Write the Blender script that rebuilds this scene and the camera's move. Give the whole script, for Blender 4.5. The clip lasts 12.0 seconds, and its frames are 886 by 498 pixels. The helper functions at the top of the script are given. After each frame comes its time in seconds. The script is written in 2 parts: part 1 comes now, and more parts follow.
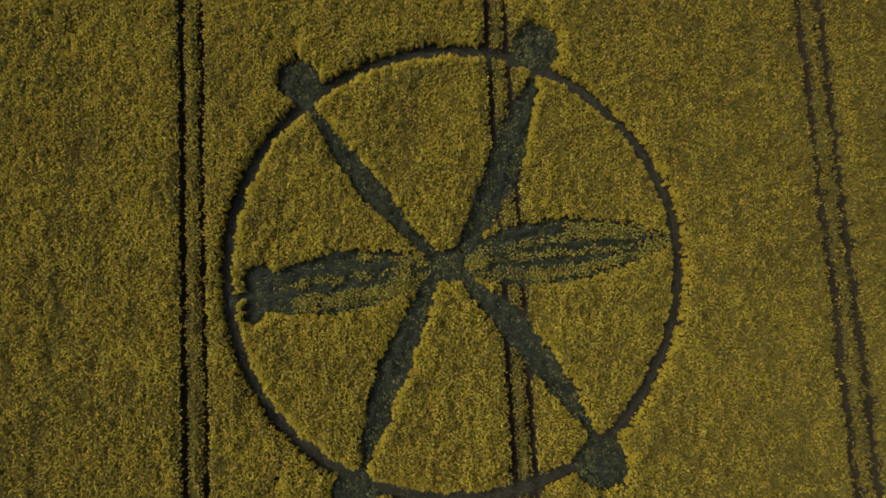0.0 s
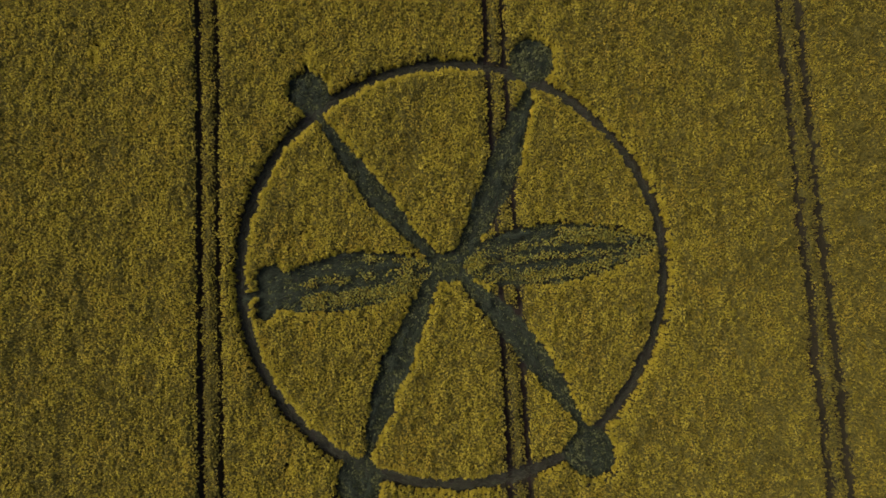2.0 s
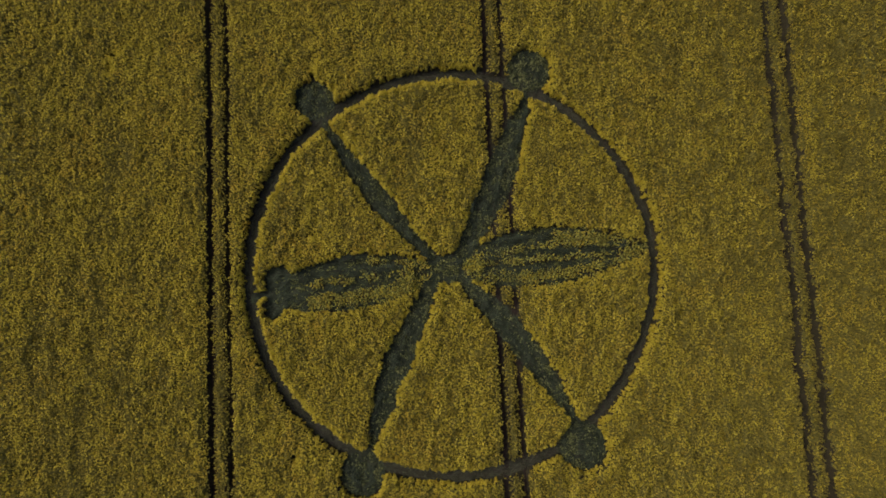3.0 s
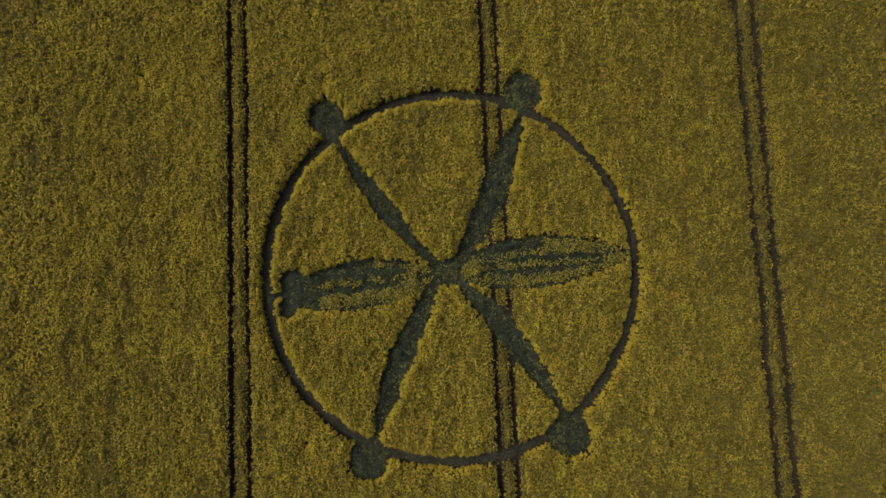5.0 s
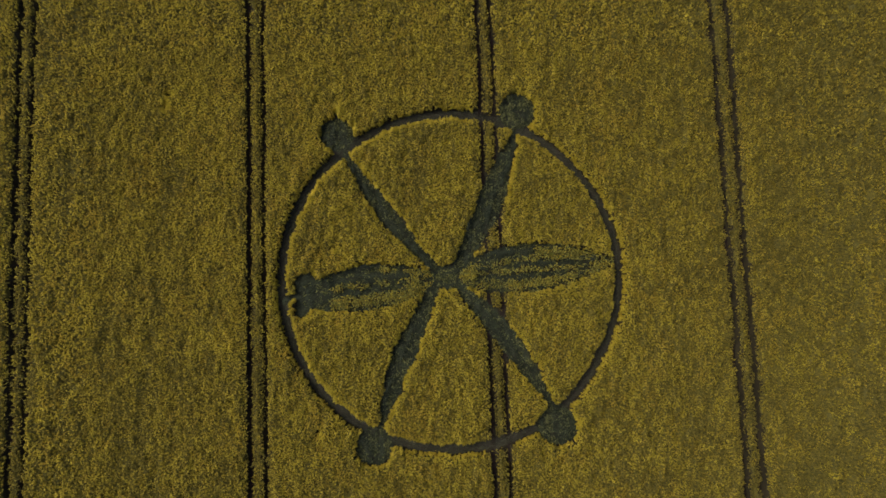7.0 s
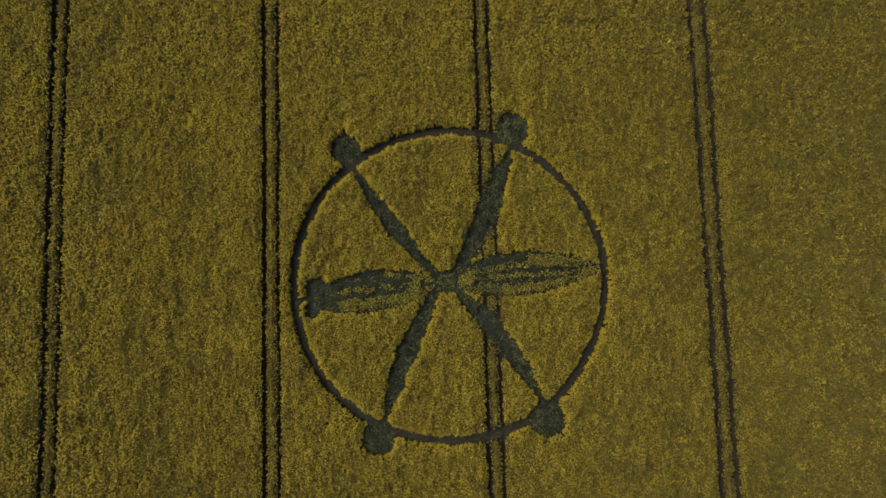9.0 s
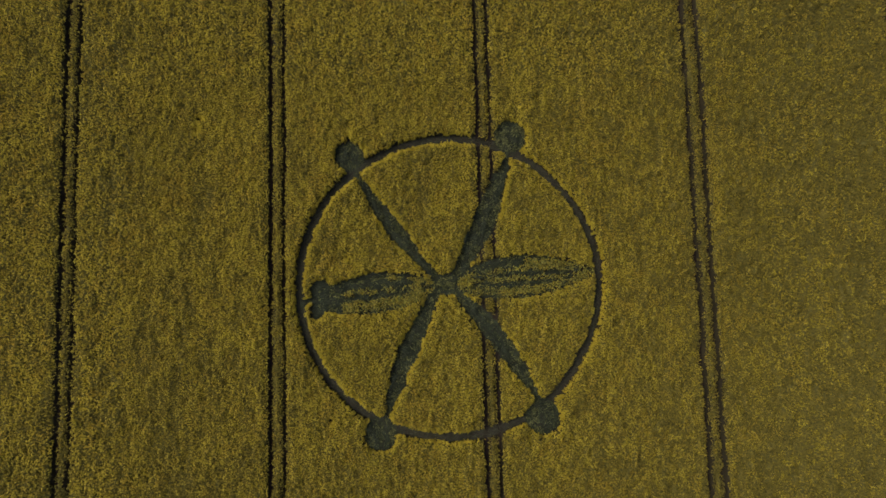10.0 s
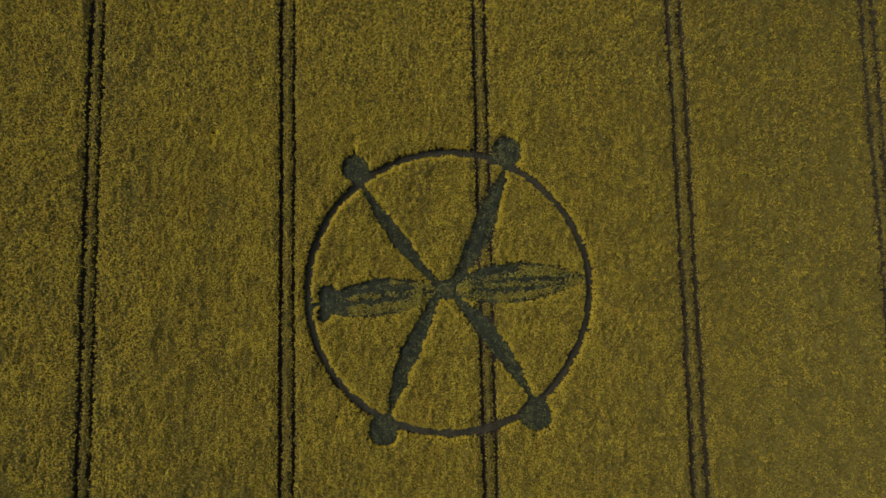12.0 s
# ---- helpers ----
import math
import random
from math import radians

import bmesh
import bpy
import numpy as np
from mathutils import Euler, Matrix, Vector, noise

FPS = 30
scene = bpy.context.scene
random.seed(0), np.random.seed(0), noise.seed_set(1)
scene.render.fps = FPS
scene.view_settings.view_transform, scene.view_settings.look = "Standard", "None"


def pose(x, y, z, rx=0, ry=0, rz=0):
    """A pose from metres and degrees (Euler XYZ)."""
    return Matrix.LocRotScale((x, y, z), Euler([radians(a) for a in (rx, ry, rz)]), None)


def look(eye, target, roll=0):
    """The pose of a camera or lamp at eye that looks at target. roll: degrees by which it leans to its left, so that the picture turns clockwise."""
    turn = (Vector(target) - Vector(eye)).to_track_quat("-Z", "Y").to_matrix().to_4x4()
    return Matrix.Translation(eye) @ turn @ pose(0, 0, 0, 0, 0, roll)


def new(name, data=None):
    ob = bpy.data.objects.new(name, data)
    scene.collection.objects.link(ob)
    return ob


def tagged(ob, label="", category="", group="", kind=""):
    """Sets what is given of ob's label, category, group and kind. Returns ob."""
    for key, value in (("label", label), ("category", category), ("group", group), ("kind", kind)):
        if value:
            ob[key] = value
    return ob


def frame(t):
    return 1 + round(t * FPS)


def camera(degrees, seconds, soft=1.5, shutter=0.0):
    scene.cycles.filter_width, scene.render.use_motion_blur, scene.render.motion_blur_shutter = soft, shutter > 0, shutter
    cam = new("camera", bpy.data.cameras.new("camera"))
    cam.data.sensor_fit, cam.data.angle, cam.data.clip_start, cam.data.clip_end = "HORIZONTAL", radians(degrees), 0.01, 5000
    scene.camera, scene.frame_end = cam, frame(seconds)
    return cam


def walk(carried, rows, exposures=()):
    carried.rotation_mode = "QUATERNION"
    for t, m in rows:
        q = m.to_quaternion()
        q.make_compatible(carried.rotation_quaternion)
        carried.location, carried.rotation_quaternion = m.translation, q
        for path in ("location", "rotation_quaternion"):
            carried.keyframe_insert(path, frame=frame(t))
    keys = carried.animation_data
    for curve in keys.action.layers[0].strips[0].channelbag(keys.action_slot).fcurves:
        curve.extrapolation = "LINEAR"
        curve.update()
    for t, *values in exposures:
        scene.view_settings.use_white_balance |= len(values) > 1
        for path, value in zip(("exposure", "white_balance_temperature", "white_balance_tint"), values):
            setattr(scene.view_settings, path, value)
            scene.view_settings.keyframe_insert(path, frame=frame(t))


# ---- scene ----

# ---- camera: a drone rising over the field, looking almost straight down ----
cam = camera(73.56, 12.0, soft=1.7)
PATH = [
    (0.0, -1.080, -3.114, 44.747, 5.842, -0.926, -3.086),
    (0.5, -1.095, -3.103, 45.201, 5.780, -0.936, -3.003),
    (1.0, -1.115, -3.086, 45.872, 5.721, -0.949, -2.921),
    (1.5, -1.137, -3.064, 46.704, 5.664, -0.964, -2.839),
    (2.0, -1.164, -3.036, 47.653, 5.610, -0.981, -2.757),
    (2.5, -1.193, -3.001, 48.690, 5.558, -1.001, -2.674),
    (3.0, -1.227, -2.961, 49.792, 5.508, -1.023, -2.592),
    (3.5, -1.263, -2.915, 50.943, 5.461, -1.047, -2.510),
    (4.0, -1.304, -2.864, 52.134, 5.416, -1.074, -2.428),
    (4.5, -1.348, -2.806, 53.356, 5.374, -1.103, -2.345),
    (5.0, -1.395, -2.742, 54.605, 5.334, -1.134, -2.263),
    (5.5, -1.446, -2.673, 55.876, 5.297, -1.167, -2.181),
    (6.0, -1.500, -2.598, 57.162, 5.261, -1.203, -2.098),
    (6.5, -1.558, -2.517, 58.460, 5.229, -1.241, -2.016),
    (7.0, -1.620, -2.429, 59.761, 5.199, -1.281, -1.934),
    (7.5, -1.685, -2.337, 61.059, 5.171, -1.324, -1.851),
    (8.0, -1.754, -2.238, 62.345, 5.145, -1.369, -1.769),
    (8.5, -1.826, -2.133, 63.609, 5.122, -1.416, -1.687),
    (9.0, -1.901, -2.023, 64.845, 5.101, -1.466, -1.604),
    (9.5, -1.980, -1.906, 66.045, 5.083, -1.518, -1.522),
    (10.0, -2.063, -1.784, 67.206, 5.067, -1.572, -1.439),
    (10.5, -2.149, -1.656, 68.328, 5.054, -1.629, -1.357),
    (11.0, -2.239, -1.522, 69.420, 5.043, -1.688, -1.274),
    (11.5, -2.333, -1.382, 70.497, 5.034, -1.749, -1.192),
    (12.0, -2.429, -1.236, 71.585, 5.028, -1.812, -1.110),
]
walk(cam, [(t, pose(x, y, z, rx, ry, rz)) for t, x, y, z, rx, ry, rz in PATH])

# ---- light: dull hazy sky, a soft sun from the west ----
SUN_ELEV, SUN_FROM = radians(52), Vector((-0.93, 0.36, 0)).normalized()
scene.view_settings.exposure = -0.05
world = bpy.data.worlds.new("sky")
scene.world = world
world.use_nodes = True
wn = world.node_tree.nodes
sky = wn.new("ShaderNodeTexSky")
sky.sky_type, sky.sun_disc = "NISHITA", False
sky.air_density, sky.dust_density, sky.ozone_density = 0.7, 4.5, 0.4
sky.sun_elevation, sky.sun_rotation = SUN_ELEV, math.atan2(SUN_FROM.x, SUN_FROM.y)
wn["Background"].inputs["Strength"].default_value = 0.15
world.node_tree.links.new(sky.outputs["Color"], wn["Background"].inputs["Color"])
sun_data = bpy.data.lights.new("sun", "SUN")
sun_data.energy, sun_data.angle, sun_data.color = 0.95, radians(9), (1.0, 0.94, 0.84)
sun = new("sun", sun_data)
toward = SUN_FROM * math.cos(SUN_ELEV) + Vector((0, 0, math.sin(SUN_ELEV)))
sun.matrix_world = look(toward * 300, (0, 0, 0))


# ---- materials ----
def shader(name, dark, light, rough=0.8, scale=6.0, big=0.25, island=0.5, bump=0.4, thin=0.0):
    """Two-tone rough material: island to island variation, fine grain, broad patches and relief."""
    m = bpy.data.materials.new(name)
    m.use_nodes = True
    nt = m.node_tree
    b = nt.nodes["Principled BSDF"]
    b.inputs["Roughness"].default_value = rough
    b.inputs["Specular IOR Level"].default_value = 0.15
    geo, tex = nt.nodes.new("ShaderNodeNewGeometry"), nt.nodes.new("ShaderNodeTexCoord")
    fine, broad = nt.nodes.new("ShaderNodeTexNoise"), nt.nodes.new("ShaderNodeTexNoise")
    for n, s, d in ((fine, scale, 5), (broad, big, 3)):
        n.inputs["Scale"].default_value, n.inputs["Detail"].default_value = s, d
        nt.links.new(tex.outputs["Object"], n.inputs["Vector"])

    def calc(op, a, c):
        n = nt.nodes.new("ShaderNodeMath")
        n.operation = op
        for k, v in enumerate((a, c)):
            if isinstance(v, (int, float)):
                n.inputs[k].default_value = v
            else:
                nt.links.new(v, n.inputs[k])
        return n.outputs[0]

    grain = calc("ADD", calc("MULTIPLY", fine.outputs["Fac"], 0.6), calc("MULTIPLY", broad.outputs["Fac"], 0.4))
    grain = calc("ADD", calc("MULTIPLY", calc("SUBTRACT", grain, 0.5), 2.2), 0.5)
    fac = calc("ADD", calc("MULTIPLY", grain, 1 - island), calc("MULTIPLY", geo.outputs["Random Per Island"], island))
    ramp = nt.nodes.new("ShaderNodeValToRGB")
    ramp.color_ramp.elements[0].color, ramp.color_ramp.elements[1].color = (*dark, 1), (*light, 1)
    ramp.color_ramp.elements[0].position, ramp.color_ramp.elements[1].position = 0.1, 0.9
    nt.links.new(fac, ramp.inputs["Fac"])
    nt.links.new(ramp.outputs["Color"], b.inputs["Base Color"])
    if thin:
        leaf, mix = nt.nodes.new("ShaderNodeBsdfTranslucent"), nt.nodes.new("ShaderNodeMixShader")
        mix.inputs["Fac"].default_value = thin
        nt.links.new(ramp.outputs["Color"], leaf.inputs["Color"])
        nt.links.new(b.outputs["BSDF"], mix.inputs[1])
        nt.links.new(leaf.outputs["BSDF"], mix.inputs[2])
        nt.links.new(mix.outputs["Shader"], nt.nodes["Material Output"].inputs["Surface"])
    if bump:
        bp = nt.nodes.new("ShaderNodeBump")
        bp.inputs["Strength"].default_value, bp.inputs["Distance"].default_value = bump, 0.05
        nt.links.new(fine.outputs["Fac"], bp.inputs["Height"])
        nt.links.new(bp.outputs["Normal"], b.inputs["Normal"])
    return m


SOIL = shader("soil", (0.025, 0.0215, 0.0170), (0.066, 0.0570, 0.0450), 0.95, 5.0, 0.3, 0.0, 0.8)
RUT = shader("compacted_soil", (0.015, 0.0098, 0.0075), (0.036, 0.0245, 0.0185), 0.9, 4.0, 0.5, 0.0, 0.8)
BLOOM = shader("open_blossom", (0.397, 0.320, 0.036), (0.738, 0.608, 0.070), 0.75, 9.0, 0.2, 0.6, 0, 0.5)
HALF = shader("half_open_blossom", (0.288, 0.229, 0.031), (0.515, 0.414, 0.057), 0.8, 9.0, 0.2, 0.6, 0, 0.5)
BUD = shader("green_buds", (0.135, 0.113, 0.023), (0.295, 0.243, 0.046), 0.8, 9.0, 0.2, 0.6, 0, 0.35)
FADED = shader("fading_blossom", (0.37, 0.275, 0.034), (0.64, 0.484, 0.060), 0.8, 9.0, 0.2, 0.6, 0, 0.5)
GREENING = shader("rolled_plant", (0.15, 0.150, 0.036), (0.52, 0.500, 0.110), 0.8, 9.0, 0.2, 0.7, 0, 0.4)
CANOPY = shader("far_rape_canopy", (0.10, 0.085, 0.018), (0.42, 0.345, 0.042), 0.85, 6.0, 0.25, 0.0, 1.0)
LEAF = shader("rape_leaf", (0.070, 0.063, 0.015), (0.150, 0.130, 0.028), 0.75, 7.0, 0.4, 0.0, 0.8)
LODGED = shader("lodged_stem", (0.006, 0.0090, 0.0055), (0.066, 0.080, 0.044), 0.75, 6.0, 0.5, 0.65, 0)
SHOOT = shader("green_shoot", (0.028, 0.036, 0.016), (0.22, 0.225, 0.085), 0.75, 6.0, 0.5, 0.8, 0, 0.2)
# lower stems on path walls, with the gap's shade put into their dark tone
SHADED_STEM = shader("shaded_lower_stems", (0.016, 0.0135, 0.007), (0.045, 0.037, 0.018), 0.8, 8.0, 0.5, 0.0, 0.9)
SPRIG = shader("bent_sprig", (0.045, 0.055, 0.022), (0.30, 0.30, 0.095), 0.75, 6.0, 0.5, 0.8, 0, 0.3)
STALK = shader("broken_stalk", (0.016, 0.018, 0.011), (0.080, 0.080, 0.047), 0.8, 6.0, 0.5, 0.75, 0)

# ---- plan of the field ----
TRAMS = [(-42.40, -40.93), (-19.37, -17.85), (4.20, 5.64), (28.75, 30.40), (53.65, 55.20)]
X0, X1, Y0, Y1 = -55.0, 59.0, -28.5, 38.5
RING, RING_R, RING_W = (0.45, 0.0), 16.76, 0.48
DISCS = [((-10.52, 14.98), 1.68), ((7.98, 16.97), 1.85), ((10.54, -14.84), 1.92), ((-7.46, -16.22), 1.78)]
# petals: hub end, tip, bulge to the left and right of that way
NARROW = [((-0.7, 0.9), (-9.95, 13.35), 1.42, 0.24), ((1.0, 1.0), (7.75, 15.4), 0.5, 1.95),
          ((-0.7, -0.8), (-6.95, -15.0), 0.46, 1.7), ((1.0, -0.8), (10.35, -13.6), 1.82, 0.18)]
WIDE = [((-0.9, -0.1), (-16.3, -1.55), 2.2, 2.2), ((1.0, 0.1), (17.25, 1.2), 2.6, 2.25)]
# small bare or thin spots: place, radius across, radius along the rows
GAPS = [(-27.8, 18.4, 0.17, 0.32), (-27.4, 19.6, 0.22, 0.13), (-11.0, 3.3, 0.11, 0.13),
        (-12.8, -14.7, 0.14, 0.2), (-10.50, 16.9, 0.14, 0.4)]
# patches of thin, greener crop: place, half width, half length
THIN = [(-36.1, 28.2, 0.8, 2.6), (-36.9, 12.6, 0.9, 1.6), (-37.2, 9.3, 0.8, 2.4), (-33.0, -3.0, 0.9, 2.8), (-33.3, -6.9, 0.8, 2.2),
        (-29.3, -9.8, 0.8, 2.2), (-29.6, -14.0, 0.8, 2.6), (-26.9, 9.8, 1.0, 2.2), (35.4, 29.2, 0.7, 1.2), (44.7, 28.8, 0.6, 1.6),
        (49.1, 15.4, 1.4, 2.0), (47.4, -1.3, 1.0, 2.8), (49.1, -4.4, 1.0, 1.6), (50.3, -9.5, 1.1, 2.8), (35.2, -20.6, 0.9, 2.6),
        (-29.0, -4.5, 0.6, 1.0), (-23.0, -7.2, 0.7, 1.0)]
rng = np.random.default_rng(7)


def hashed(ix, iy, seed):
    h = (ix.astype(np.int64) * 374761393 + iy.astype(np.int64) * 668265263 + seed * 144269) & 0xFFFFFFFF
    h = ((h ^ (h >> 13)) * 1274126177) & 0xFFFFFFFF
    return ((h ^ (h >> 16)) & 0xFFFFFF) / float(0x1000000)


def grain2(x, y, seed):
    """Smooth noise between 0 and 1, one cell a unit."""
    ix, iy = np.floor(x), np.floor(y)
    u, v = x - ix, y - iy
    u, v = u * u * (3 - 2 * u), v * v * (3 - 2 * v)
    a, b = hashed(ix, iy, seed), hashed(ix + 1, iy, seed)
    c, d = hashed(ix, iy + 1, seed), hashed(ix + 1, iy + 1, seed)
    return (a * (1 - u) + b * u) * (1 - v) + (c * (1 - u) + d * u) * v


def ring_depth(x, y):
    a = np.arctan2(y - RING[1], x - RING[0])
    sway = 0.12 * np.clip(np.cos(a - 0.7), 0, 1) ** 4 + 0.16 * np.clip(np.cos(a), 0, 1) ** 2 + 0.06 * np.sin(5 * a + 1)
    half = RING_W - 0.17 * ((x > 4.3) & (x < 5.7) & (y > 0))
    return half - np.abs(np.hypot(x - RING[0], y - RING[1]) - RING_R - sway)


def disc_depth(x, y, c, r):
    return r - np.hypot(x - c[0], y - c[1])


def bar_depth(x, y, a, b, w):
    ax, ay, dx, dy = a[0], a[1], b[0] - a[0], b[1] - a[1]
    s = np.clip(((x - ax) * dx + (y - ay) * dy) / (dx * dx + dy * dy), 0, 1)
    return w - np.hypot(x - ax - s * dx, y - ay - s * dy)


def petal_place(x, y, p):
    """Place along a petal (0 hub, 1 tip), across it in metres, and the half width there."""
    (ax, ay), (bx, by), left, right = p
    n = math.hypot(bx - ax, by - ay)
    ux, uy = (bx - ax) / n, (by - ay) / n
    s = ((x - ax) * ux + (y - ay) * uy) / n
    q = -(x - ax) * uy + (y - ay) * ux
    swell = np.sin(np.pi * (0.08 + 0.92 * np.clip(s, 0, 1))) ** 0.85
    return s, q, np.where(q > 0, left, right) * swell


def petal_depth(x, y, p):
    s, q, w = petal_place(x, y, p)
    return np.where((s > -0.03) & (s < 1) & (x > -14.2), w - np.abs(q) + 0.05, -1.0)


def head_depth(x, y):
    """The dumbbell-shaped head by the ring, and its way out to the ring."""
    d = np.maximum(disc_depth(x, y, (-14.03, 0.1), 0.95), disc_depth(x, y, (-14.12, -2.65), 0.85))
    d = np.maximum(d, bar_depth(x, y, (-14.0, 0.0), (-14.1, -2.6), 0.78))
    return np.maximum(d, bar_depth(x, y, (-14.4, -1.1), (-16.0, -1.75), 0.26))


def hub_depth(x, y):
    return disc_depth(x, y, (0.15, 0.05), 1.2)


def band(s, e, across, width, start, end, amount):
    """A strip along a petal that the roller pressed down."""
    reach = np.clip((s - start) * 10, 0, 1) * np.clip((end - s) * 10, 0, 1)
    return amount * np.exp(-((e - across) / width) ** 2) * reach


def wide_standing(x, y, k):
    """How much of the crop still stands inside a wide petal, which was only partly rolled."""
    s, q, w = petal_place(x, y, WIDE[k])
    e = q / np.maximum(w, 0.05) + 0.10 * (grain2(s * 9, q * 0.8, 33 + k) - 0.5)
    if k == 0:
        pressed = band(s, e, -0.97, 0.12, 0.04, 0.95, 0.8) + band(s, e, -0.62, 0.36, 0.32, 1.1, 0.8) + band(s, e, -0.45, 0.2, 0.10, 0.5, 0.55)
        pressed = pressed + band(s, e, -0.05, 0.3, -0.05, 0.32, 0.3) + band(s, e, 0.12, 0.17, 0.15, 0.85, 0.65) + band(s, e, 0.92, 0.08, 0.25, 0.9, 0.5) + 0.8 * np.clip((s - 0.64) / 0.14, 0, 1)
    else:
        pressed = band(s, e, 0.94, 0.09, 0.05, 1.05, 0.8) + band(s, e, 0.66, 0.2, 0.08, 0.55, 0.6) + band(s, e, 0.2, 0.13, 0.08, 0.95, 0.55)
        pressed = pressed + band(s, e, -0.26, 0.14, 0.08, 0.88, 0.55) + band(s, e, -0.92, 0.08, 0.1, 1.0, 0.55)
    ticks = (1.35 - 0.35 * k) * (grain2(s * 34, q * 0.7, 36 + k) - 0.5) * 0.45 + (grain2(x * 6.5, y * 6.5, 41 + k) - 0.5) * 0.4
    return 0.84 - pressed + ticks


def depth(x, y):
    """How far inside the flattened parts a place lies, in metres; negative in the standing crop."""
    wx = x + 0.30 * (grain2(x * 1.3, y * 1.3, 1) - 0.5) + 0.30 * (grain2(x * 3.6, y * 3.6, 2) - 0.5)
    wy = y + 0.30 * (grain2(x * 1.3, y * 1.3, 3) - 0.5) + 0.30 * (grain2(x * 3.6, y * 3.6, 4) - 0.5)
    d = np.maximum(ring_depth(x + 0.6 * (wx - x), y + 0.6 * (wy - y)), hub_depth(wx, wy))
    for c, r in DISCS:
        d = np.maximum(d, disc_depth(wx, wy, c, r))
    for p in NARROW:
        d = np.maximum(d, petal_depth(wx, wy, p))
    d = np.maximum(d, head_depth(wx, wy))
    d = np.maximum(d, bar_depth(wx, wy, (6.0, 15.95), (7.2, 16.3), 0.55))
    for k, p in enumerate(WIDE):
        pd = petal_depth(wx, wy, p)
        loose = np.clip((0.5 - wide_standing(wx, wy, k)) * 1.2, -0.4, 0.4)
        d = np.maximum(d, np.minimum(pd, loose))
    within = petal_depth(wx, wy, WIDE[1]) > 0
    for pair, broad in zip(TRAMS, (0.0, -0.035, -0.035, 0.015, 0.02)):
        for k, tx in enumerate(pair):
            sway = 0.10 * (grain2(y * 0.12, y * 0 + tx, 5) - 0.5) + 0.10 * (grain2(y * 0.9, y * 0 + tx, 6) - 0.5)
            width = 0.165 + broad - 0.03 * k + 0.09 * (grain2(y * 0.6, y * 0 + tx, 8) - 0.5)
            d = np.maximum(d, width - np.abs(x + 0.35 * (wx - x) - tx - sway) - 0.5 * within)
    for gx, gy, rx, ry in GAPS:
        d = np.maximum(d, (1 - np.hypot((wx - gx) / rx, (wy - gy) / ry)) * min(rx, ry))
    return d


def vigour(x, y):
    """Thick bloom near 1, thin green patches near 0; patches stretch along the drilled rows."""
    patch = 0.45 * grain2(x * 0.6, y * 0.14, 11) + 0.4 * grain2(x * 1.7, y * 0.3, 12) + 0.15 * grain2(x * 0.2, y * 0.1, 13)
    west = np.clip((-17 - x) / 6, 0, 1) * 0.35 + np.clip((x - 31) / 10, 0, 1) * 0.2
    thin = np.clip((0.46 - patch) * 4, 0, 1) * (0.34 + west * 0.8)
    for px, py, rx, ry in THIN:
        thin = np.maximum(thin, 0.85 * np.exp(-((x - px) / rx) ** 2 - ((y - py) / ry) ** 2))
    between = np.zeros_like(x)
    for a, b in TRAMS:
        between = np.maximum(between, ((x > a) & (x < b)) * 0.7)
        between = np.maximum(between, np.clip(1 - (a - x) / 0.9, 0, 1) * (x < a) * 0.35)
    return np.clip(1 - thin - between, 0, 1)


def rolled(x, y):
    """1 inside the wide petals, where what stands was bent by the roller."""
    return np.maximum(*[(petal_depth(x, y, p) > 0.0) * 1.0 for p in WIDE])


def tops(x, y):
    """Height of the canopy."""
    lumps = 0.22 * (grain2(x * 0.9, y * 0.7, 21) - 0.5) + 0.46 * (grain2(x * 2.1, y * 1.7, 22) - 0.5) + 0.26 * (grain2(x * 4.6, y * 3.6, 23) - 0.5)
    return 1.14 + lumps - 0.22 * (1 - vigour(x, y))


def mesh_of(name, verts, faces, material_list, index=None):
    """A mesh from arrays of places and of faces that all have as many corners."""
    me = bpy.data.meshes.new(name)
    count, sides = faces.shape
    me.vertices.add(len(verts))
    me.vertices.foreach_set("co", np.ascontiguousarray(verts, dtype=np.float32).ravel())
    me.loops.add(count * sides)
    me.loops.foreach_set("vertex_index", np.ascontiguousarray(faces, dtype=np.int32).ravel())
    me.polygons.add(count)
    me.polygons.foreach_set("loop_start", np.arange(0, count * sides, sides, dtype=np.int32))
    for m in material_list:
        me.materials.append(m)
    if index is not None:
        me.polygons.foreach_set("material_index", index.astype(np.int32))
    me.update(calc_edges=True)
    return me


def part(name, me, parent, label="", kind=""):
    ob = new(name, me)
    ob.parent = parent
    ob.matrix_parent_inverse = parent.matrix_basis.inverted()
    return tagged(ob, label, kind=kind)


# ---- ground ----
def build_ground():
    n, half = 60, 1500.0
    g = np.linspace(-1, 1, n + 1)
    g = np.sign(g) * np.abs(g) ** 2.2 * half
    gx, gy = np.meshgrid(g, g)
    v = np.stack([gx.ravel(), gy.ravel(), np.zeros(gx.size)], 1)
    i = (np.arange(n)[:, None] * (n + 1) + np.arange(n)[None, :]).ravel()
    f = np.stack([i, i + 1, i + n + 2, i + n + 1], 1)
    tagged(new("ground", mesh_of("ground", v, f, [SOIL])), "bare brown soil under the oilseed rape field", "ground", kind="structure")


build_ground()


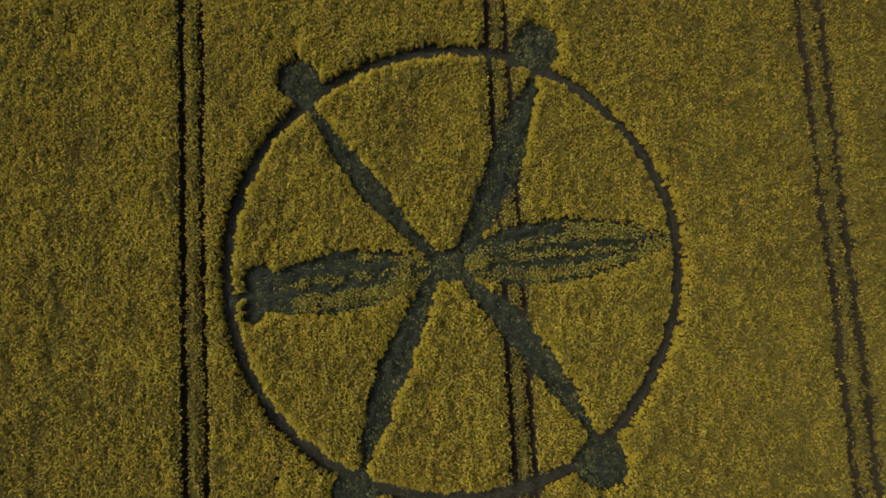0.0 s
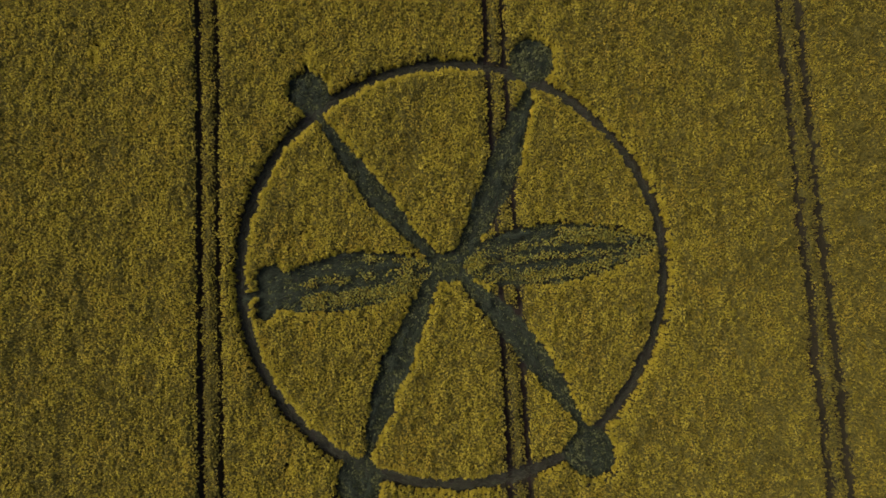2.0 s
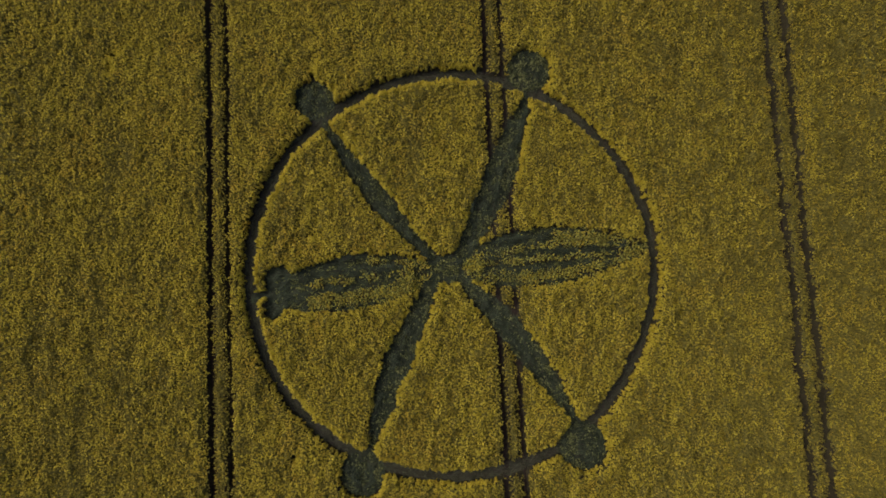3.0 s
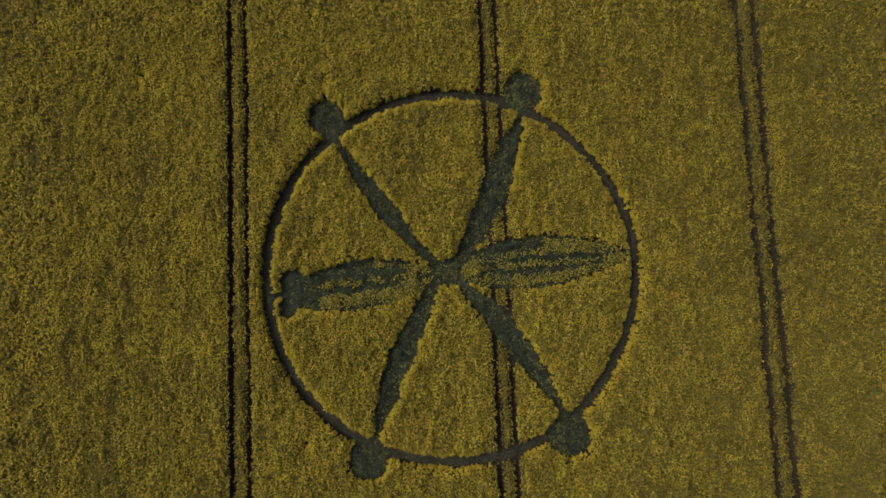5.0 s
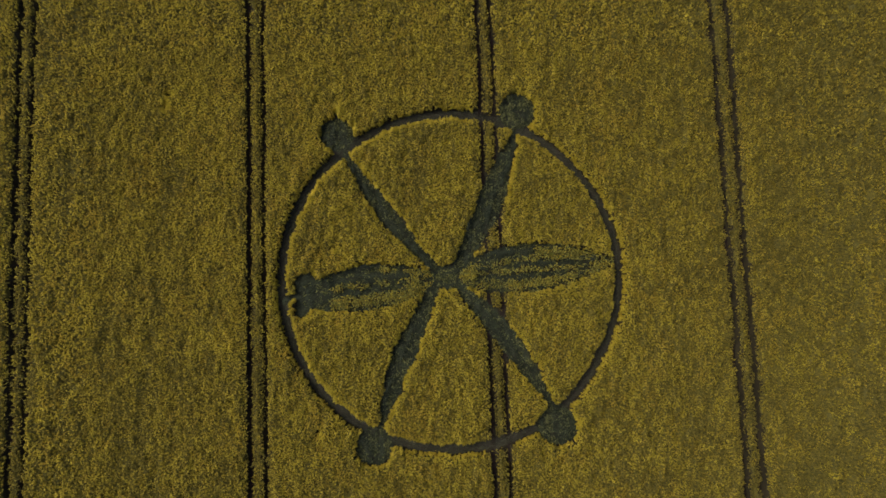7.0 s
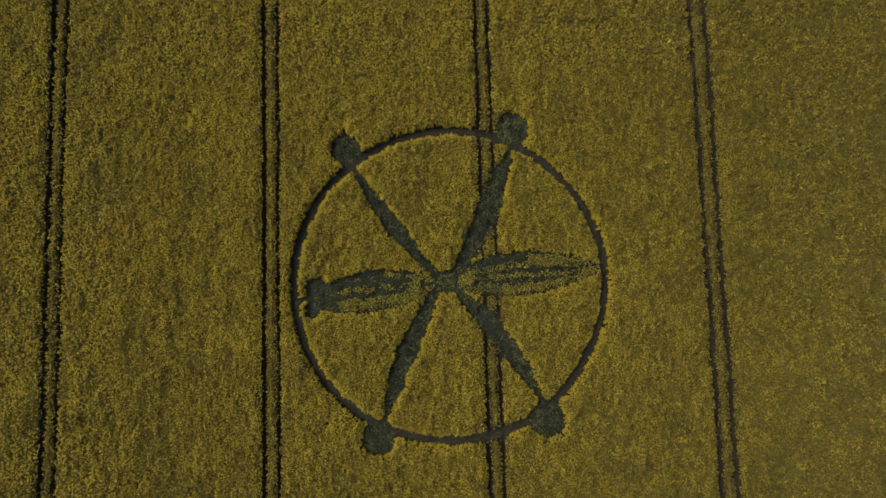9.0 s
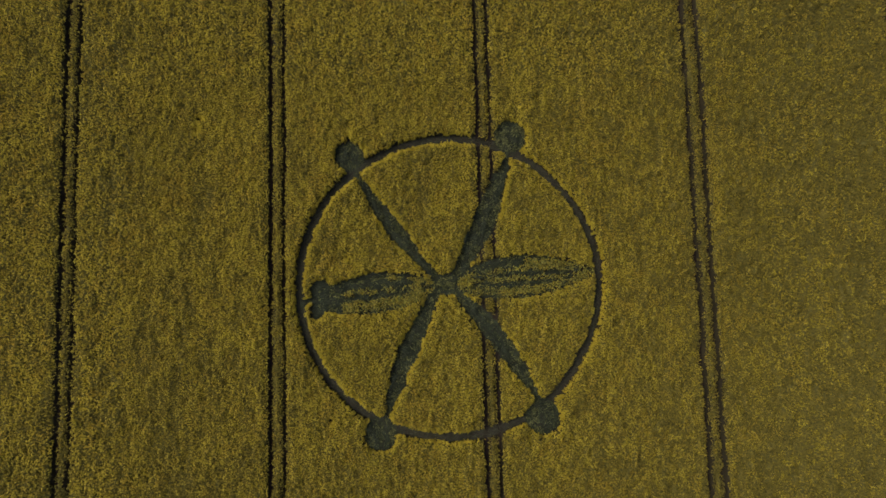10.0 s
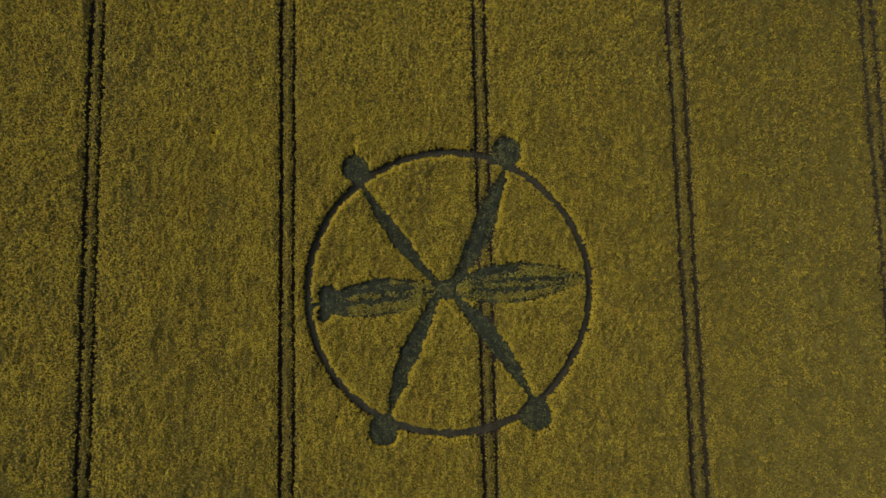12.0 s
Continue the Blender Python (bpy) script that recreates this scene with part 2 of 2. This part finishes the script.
# ---- standing crop, strip by strip between the tramlines ----
def foliage_mesh(xa, xb):
    step = 0.23
    nx, ny = int(round((xb - xa) / step)), int(round((Y1 - Y0) / step))
    gx, gy = np.meshgrid(np.linspace(xa, xb, nx + 1), np.linspace(Y0, Y1, ny + 1))
    x, y = gx.ravel(), gy.ravel()
    x = x + np.where((gx.ravel() > xa) & (gx.ravel() < xb), rng.uniform(-0.07, 0.07, x.size), 0)
    y = y + rng.uniform(-0.07, 0.07, y.size)
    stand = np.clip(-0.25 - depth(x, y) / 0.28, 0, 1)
    z = stand * (tops(x, y) - 0.27 - 0.42 * rolled(x, y) + rng.uniform(-0.12, 0.14, x.size)) - 0.02
    i = (np.arange(ny)[:, None] * (nx + 1) + np.arange(nx)[None, :]).ravel()
    f = np.stack([i, i + 1, i + nx + 2, i + nx + 1], 1)
    f = f[(stand[f].max(1) > 0.02)]
    used, inverse = np.unique(f, return_inverse=True)
    # low faces next to a path get the stem tone with painted-in shade
    return mesh_of("foliage", np.stack([x, y, z], 1)[used], inverse.reshape(f.shape), [LEAF, SHADED_STEM], stand[f].min(1) < 0.4)


def tufts(x, y, z, r, h, sides, lean_x, lean_y):
    """Uneven little cones, one a place: the corners of all and their three-cornered faces."""
    n = len(x)
    turn = rng.uniform(0, 2 * np.pi, n)
    v = np.empty((n, sides + 1, 3))
    for k in range(sides):
        a = turn + k * 2 * np.pi / sides + rng.uniform(-0.35, 0.35, n)
        rk = r * rng.uniform(0.65, 1.4, n)
        v[:, k, 0], v[:, k, 1] = x + rk * np.cos(a), y + rk * np.sin(a)
        v[:, k, 2] = z - h * rng.uniform(0.75, 1.2, n)
    v[:, sides, 0] = x + lean_x + r * rng.uniform(-0.4, 0.4, n)
    v[:, sides, 1] = y + lean_y + r * rng.uniform(-0.4, 0.4, n)
    v[:, sides, 2] = z
    base = np.arange(n)[:, None] * (sides + 1)
    f = np.stack([base + np.array([[k, (k + 1) % sides, sides]]) for k in range(sides)], 1)
    return v.reshape(-1, 3), f.reshape(-1, 3)


def florets(x, y, z, r, count, lean_x, lean_y, rise_x, rise_y):
    """Small open flower clusters round each top, every one a tilted petal of three corners."""
    n = len(x)
    v = np.empty((n, count, 3, 3))
    for k in range(count):
        ox, oy, oz = rng.normal(0, 0.55, n) * r + lean_x, rng.normal(0, 0.55, n) * r + lean_y, rng.uniform(-0.9, 0.5, n) * r
        turn, tilt, face = rng.uniform(0, 2 * np.pi, n), rng.uniform(-0.8, 0.8, n), rng.uniform(0, 2 * np.pi, n)
        for c in range(3):
            a = turn + c * 2.094 + rng.uniform(-0.35, 0.35, n)
            rc = r * rng.uniform(0.7, 1.3, n)
            v[:, k, c, 0], v[:, k, c, 1] = x + ox + rc * np.cos(a), y + oy + rc * np.sin(a)
            v[:, k, c, 2] = z + oz + rc * (np.tan(tilt) * np.cos(a - face) + rise_x * np.cos(a) + rise_y * np.sin(a))
    f = np.arange(n * count * 3).reshape(-1, 3)
    return v.reshape(-1, 3), f


def blossom_mesh(xa, xb):
    """Plant by plant: a skirt of side branches and the flowering top above it, plus side shoots along the paths."""
    s = 0.128
    gx, gy = np.meshgrid(np.arange(xa, xb, s), np.arange(Y0, Y1, s))
    x = np.clip(gx.ravel() + rng.uniform(-0.62, 0.62, gx.size) * s, xa, xb)
    y = gy.ravel() + rng.uniform(-0.62, 0.62, gx.size) * s
    keep = (np.abs(x - 1) < 36) & (np.abs(y + 1) < 25) | (rng.random(len(x)) < 0.64)
    x, y = x[keep], y[keep]
    d = depth(x, y)
    keep = d < rng.uniform(-0.17, -0.07, len(d))
    x, y, d = x[keep], y[keep], d[keep]
    vig = vigour(x, y)
    keep = rng.random(len(x)) < 0.8 + 0.2 * vig
    x, y, d, vig = x[keep], y[keep], d[keep], vig[keep]
    bent = rolled(x, y)
    # plants beside a path lean into it and sink towards it
    by = np.clip(1 + d / 0.75, 0, 1)
    slope_x, slope_y = np.zeros(len(x)), np.zeros(len(x))
    near = np.flatnonzero(by > 0)
    slope_x[near] = (depth(x[near] + 0.15, y[near]) - depth(x[near] - 0.15, y[near])) / 0.3
    slope_y[near] = (depth(x[near], y[near] + 0.15) - depth(x[near], y[near] - 0.15)) / 0.3
    long = np.maximum(np.hypot(slope_x, slope_y), 1.0)
    lean_x, lean_y = slope_x / long * by * 0.06, slope_y / long * by * 0.06
    z = tops(x, y) + rng.normal(0, 0.09, len(x)) - 0.30 * by ** 2 * (1 - bent) - bent * rng.uniform(0.08, 0.5, len(x))
    rise_x = np.clip((tops(x + 0.08, y) - tops(x - 0.08, y)) / 0.16, -1, 1) * 0.65
    rise_y = np.clip((tops(x, y + 0.08) - tops(x, y - 0.08)) / 0.16, -1, 1) * 0.65
    # side shoots clothe the walls of the paths
    off_track = np.min([np.abs(x - tx) for pair in TRAMS for tx in pair], 0) > 0.75
    side = np.flatnonzero((d > -0.3) & (bent < 0.5) & off_track)
    side = np.tile(side, 5)
    m = len(side)
    push = rng.uniform(0.0, 0.07, m)
    x = np.concatenate([x, x[side] + slope_x[side] / long[side] * push + rng.normal(0, 0.05, m)])
    y = np.concatenate([y, y[side] + slope_y[side] / long[side] * push + rng.normal(0, 0.05, m)])
    z = np.concatenate([z, z[side] - rng.uniform(0.1, 0.7, m)])
    # edge bloom, with a sunlit fringe painted in on edges facing SUN_FROM
    sun_side = np.clip(0.35 + 0.75 * (slope_x * SUN_FROM.x + slope_y * SUN_FROM.y) / long, 0, 1)
    sunlit_rim = by ** 0.75 * off_track * sun_side
    vig, bent, sunlit_rim, rise_x, rise_y = [np.concatenate([q, q[side]]) for q in (vig, bent, sunlit_rim, rise_x, rise_y)]
    lean_x, lean_y = np.concatenate([lean_x, lean_x[side] * 1.2]), np.concatenate([lean_y, lean_y[side] * 1.2])
    patch = (grain2(x * 0.9, y * 0.6, 71) - 0.5) * 0.5 + (grain2(x * 2.3, y * 1.9, 72) - 0.5) * (0.6 + 0.5 * np.clip((x + 5) / 35, 0, 1))
    fading = grain2(x * 0.55, y * 0.4, 73) * 0.6 + grain2(x * 1.6, y * 1.3, 74) * 0.4
    verts, faces, index, start = [], [], [], 0
    close = (np.abs(x - 1) < 36) & (np.abs(y + 1) < 25)
    for zone, skirt, top, grown in ((close, 3, 3, 0.88), (~close, 3, 3, 1.05)):
        i = np.flatnonzero(zone)
        if not len(i):
            continue
        n = len(i)
        size = grown * rng.uniform(0.75, 1.3, n) * (0.82 + 0.18 * vig[i]) * (1 - 0.2 * bent[i]) * (1 - 0.14 * np.clip((x[i] - 8) / 30, 0, 1))
        # fringe light goes into the colour: brighter blossom picked along those edges
        pick = 0.1 + rng.random(n) - 0.95 * sunlit_rim[i] + (1 - vig[i]) * 0.42 + 0.42 * np.clip((x[i] - 8) / 40, 0, 1) + 0.2 * np.clip((-4 - y[i]) / 25, 0, 1) + patch[i] + bent[i] * 0.2
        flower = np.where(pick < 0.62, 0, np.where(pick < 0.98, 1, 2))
        flower = np.where((flower < 2) & (fading[i] + rng.normal(0, 0.12, n) - 0.4 * sunlit_rim[i] > 0.70), 3, flower)
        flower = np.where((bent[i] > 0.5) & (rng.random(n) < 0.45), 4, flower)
        # skirts there also take the bright blossom colour
        green = np.where(bent[i] > 0.5, 4, np.where(rng.random(n) < sunlit_rim[i] * 1.5, 0, 2))
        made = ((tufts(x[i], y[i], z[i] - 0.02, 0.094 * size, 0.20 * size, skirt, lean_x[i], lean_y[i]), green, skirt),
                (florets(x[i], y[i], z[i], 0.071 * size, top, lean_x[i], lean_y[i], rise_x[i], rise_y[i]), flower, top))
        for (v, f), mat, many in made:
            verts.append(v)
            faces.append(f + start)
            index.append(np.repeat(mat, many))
            start += len(v)
    return mesh_of("blossom", np.concatenate(verts), np.concatenate(faces), [BLOOM, HALF, BUD, FADED, GREENING], np.concatenate(index))


middles = [sum(t) / 2 for t in TRAMS]
edges = [X0, *middles, X1]
for xa, xb in zip(edges[:-1], edges[1:]):
    strip = tagged(new("rapeseed_crop", foliage_mesh(xa, xb)), "dense yellow-flowering oilseed rape standing between the tramlines",
                   "crop", "strips of standing rape", "stuff")
    part("blossom", blossom_mesh(xa, xb), strip, "yellow and olive flower heads", "stuff")


# ---- flattened crop: the formation ----
def lodged_mesh(name, box, inside, way, per_metre, material, size=(0.35, 0.8), wide=(0.035, 0.075), lift=0.16, ridge=None):
    """Stems pressed to the ground, each a thin three-sided blade, laid along way(x, y)."""
    xa, xb, ya, yb = box
    n = int((xb - xa) * (yb - ya) * per_metre)
    x, y = rng.uniform(xa, xb, n), rng.uniform(ya, yb, n)
    keep = inside(x, y) > rng.uniform(-0.12, 0.1, n)
    x, y = x[keep], y[keep]
    n = len(x)
    a = way(x, y) + rng.normal(0, 0.55, n)
    ln, w = rng.uniform(*size, n) / 2, rng.uniform(*wide, n) / 2
    z = rng.uniform(0.03, lift, n) * (0.25 + 4.5 * grain2(x * 2.4, y * 2.4, 51) ** 3)
    if ridge:
        z = z * ridge(x, y)
    tip = z + rng.normal(0.03, 0.06, n)
    c, s = np.cos(a), np.sin(a)
    v = np.empty((n, 5, 3))
    ends = ((-1, 1, 0.0), (-1, -1, 0.0), (1, -0.45, 1.0), (1, 0.45, 1.0))
    for k, (e, side, up) in enumerate(ends):
        v[:, k, 0], v[:, k, 1] = x + e * ln * c - side * w * s, y + e * ln * s + side * w * c
        v[:, k, 2] = np.maximum(z + up * (tip - z), 0.012)
    v[:, 4, 0], v[:, 4, 1], v[:, 4, 2] = x, y, np.maximum((z + tip) / 2, 0.012) + w * 0.9
    base = np.arange(n)[:, None] * 5
    f = np.stack([base + np.array([[k, (k + 1) % 4, 4]]) for k in range(4)], 1).reshape(-1, 3)
    return mesh_of(name, v.reshape(-1, 3), f, [material])


def sprig_mesh(name, box, inside, per_metre, low, high, material):
    """Bent plants that still rise a little out of the flattened crop."""
    xa, xb, ya, yb = box
    n = int((xb - xa) * (yb - ya) * per_metre)
    x, y = rng.uniform(xa, xb, n), rng.uniform(ya, yb, n)
    tuft = grain2(x * 1.9, y * 1.9, 81) * 0.6 + grain2(x * 5, y * 5, 82) * 0.4
    keep = (inside(x, y) > 0.05) & (rng.random(n) < np.clip((tuft - 0.35) * 2.6, 0.03, 1))
    x, y = x[keep], y[keep]
    n = len(x)
    z = rng.uniform(low, high, n)
    r, turn, lean = rng.uniform(0.04, 0.11, n), rng.uniform(0, 2 * np.pi, n), rng.uniform(0.02, 0.16, n)
    v = np.empty((n, 4, 3))
    for k in range(3):
        a = turn + k * 2.09 + rng.uniform(-0.4, 0.4, n)
        v[:, k, 0], v[:, k, 1], v[:, k, 2] = x + r * np.cos(a), y + r * np.sin(a), np.maximum(z - rng.uniform(0.04, 0.2, n), 0.01)
    v[:, 3, 0], v[:, 3, 1], v[:, 3, 2] = x + lean * np.cos(turn), y + lean * np.sin(turn), z
    base = np.arange(n)[:, None] * 4
    f = np.stack([base + np.array([[k, (k + 1) % 3, 3]]) for k in range(3)], 1).reshape(-1, 3)
    return mesh_of(name, v.reshape(-1, 3), f, [material])


def build_formation():
    thing = tagged(new("crop_circle"), "six-petalled flower in a ring flattened into the rape", "crop circle")
    thing.matrix_basis = pose(RING[0], RING[1], 0)
    reach = RING_R + 0.6
    part("ring", lodged_mesh("ring", (RING[0] - reach, RING[0] + reach, -reach, reach), ring_depth,
                             lambda x, y: np.arctan2(y - RING[1], x - RING[0]) + np.pi / 2, 70, STALK, (0.2, 0.6), (0.03, 0.06), 0.1),
         thing, "narrow trodden ring path of dark soil and broken stalks", "stuff")
    part("hub", lodged_mesh("hub", (-1.6, 1.8, -1.6, 1.6), hub_depth, lambda x, y: np.arctan2(y, x) + 1.2, 150, LODGED),
         thing, "trampled grey-green centre", "stuff")
    part("regrowth", sprig_mesh("regrowth", (-1.4, 1.6, -1.4, 1.4), hub_depth, 190, 0.1, 0.5, SPRIG), thing.children[-1], "bent olive-green sprigs", "stuff")
    for c, r in DISCS:
        box = (c[0] - r, c[0] + r, c[1] - r, c[1] + r)
        disc = part("end_disc", lodged_mesh("end_disc", box, lambda x, y: disc_depth(x, y, c, r),
                                            lambda x, y: np.arctan2(y - c[1], x - c[0]) + 1.9, 105, LODGED),
                    thing, "round patch of swirled flattened stems", "stuff")
        part("regrowth", sprig_mesh("regrowth", box, lambda x, y: disc_depth(x, y, c, r), 220 if c[0] > 0 and c[1] > 0 else 140, 0.1, 0.5 if c[0] > 0 and c[1] > 0 else 0.4, SHOOT), disc, "bent olive-green sprigs", "stuff")
    part("forked_head", lodged_mesh("forked_head", (-16.2, -12.8, -3.7, 1.3), head_depth, lambda x, y: 0.2 + 0 * x, 120, LODGED),
         thing, "dumbbell-shaped dark flattened patch beside the ring", "stuff")
    for p in NARROW + WIDE:
        (ax, ay), (bx, by), left, right = p
        m = max(left, right) + 0.3
        box = (min(ax, bx) - m, max(ax, bx) + m, min(ay, by) - m, max(ay, by) + m)
        wide = p in WIDE
        petal = part("petal", lodged_mesh("petal", box, lambda x, y: petal_depth(x, y, p), lambda x, y: math.atan2(by - ay, bx - ax) + 0 * x,
                                          90 if wide else 105, LODGED, lift=0.22,
                                          ridge=lambda x, y: 0.3 + 1.5 * (0.5 + 0.5 * np.cos((petal_place(x, y, p)[1] - 0.5) * 4.6)) ** 2), thing,
                     "broad half-flattened petal with rows still standing" if wide else "narrow petal of grey-green flattened stems", "stuff")
        part("regrowth", sprig_mesh("regrowth", box, lambda x, y: petal_depth(x, y, p), 90 if wide else 110, 0.12, 0.35 if wide else 0.4, SPRIG if wide else SHOOT),
             petal, "bent olive-green sprigs", "stuff")


build_formation()


# ---- tramlines ----
def rut_mesh(tx, width):
    n = 260
    y = np.linspace(Y0, Y1, n)
    cols = np.linspace(-1, 1, 6)
    sway = 0.10 * (grain2(y * 0.12, y * 0 + tx, 5) - 0.5)
    gx = (tx + sway)[:, None] + cols[None, :] * width
    gy = np.repeat(y[:, None], 6, 1)
    gz = 0.012 + 0.05 * np.abs(cols[None, :]) ** 2 * grain2(gx * 3, gy * 2, 61) + 0.015 * grain2(gx * 7, gy * 7, 62)
    i = (np.arange(n - 1)[:, None] * 6 + np.arange(5)[None, :]).ravel()
    f = np.stack([i, i + 1, i + 7, i + 6], 1)
    return mesh_of("wheel_track", np.stack([gx.ravel(), gy.ravel(), gz.ravel()], 1), f, [RUT])


for pair in TRAMS:
    tram = tagged(new("tramline"), "pair of straight dark tractor wheel tracks through the rape", "tramline", "tramlines across the field")
    tram.matrix_basis = pose(sum(pair) / 2, 0, 0)
    for tx in pair:
        part("wheel_track", rut_mesh(tx, 0.26), tram, "rutted strip of compacted brown soil")


# ---- the field beyond ----
def build_beyond():
    xs = [-185.0, *[m + 24.0 * k for k in range(-6, 0) for m in (middles[0],)], *middles, *[middles[-1] + 24.0 * k for k in range(1, 6)], 185.0]
    for xa, xb in zip(xs[:-1], xs[1:]):
        for ya, yb in ((-180.0, Y0), (Y0, Y1), (Y1, 180.0)):
            a, b = xa + 0.9, xb - 0.9
            if ya == Y0:
                if a >= X0 and b <= X1 or b <= a:
                    continue
                if a < X1 < b:
                    a = X1
                elif a < X0 < b:
                    b = X0
            nx, ny = max(2, int((b - a) / 1.2)), int((yb - ya) / 1.2)
            cols, rows = np.linspace(a, b, nx + 1), np.linspace(ya, yb, ny + 1)
            cols, rows = np.concatenate([[a], cols, [b]]), np.concatenate([[ya], rows, [yb]])
            nx, ny = nx + 2, ny + 2
            gx, gy = np.meshgrid(cols, rows)
            x, y = gx.ravel(), gy.ravel()
            z = np.zeros_like(gx)
            z[1:-1, 1:-1] = tops(gx, gy)[1:-1, 1:-1] - 0.05
            z = z.ravel()
            i = (np.arange(ny)[:, None] * (nx + 1) + np.arange(nx)[None, :]).ravel()
            f = np.stack([i, i + 1, i + nx + 2, i + nx + 1], 1)
            tagged(new("far_crop", mesh_of("far_crop", np.stack([x, y, z], 1), f, [CANOPY])),
                   "far strip of yellow-flowering oilseed rape", "crop", "far strips of rape", "stuff")


build_beyond()
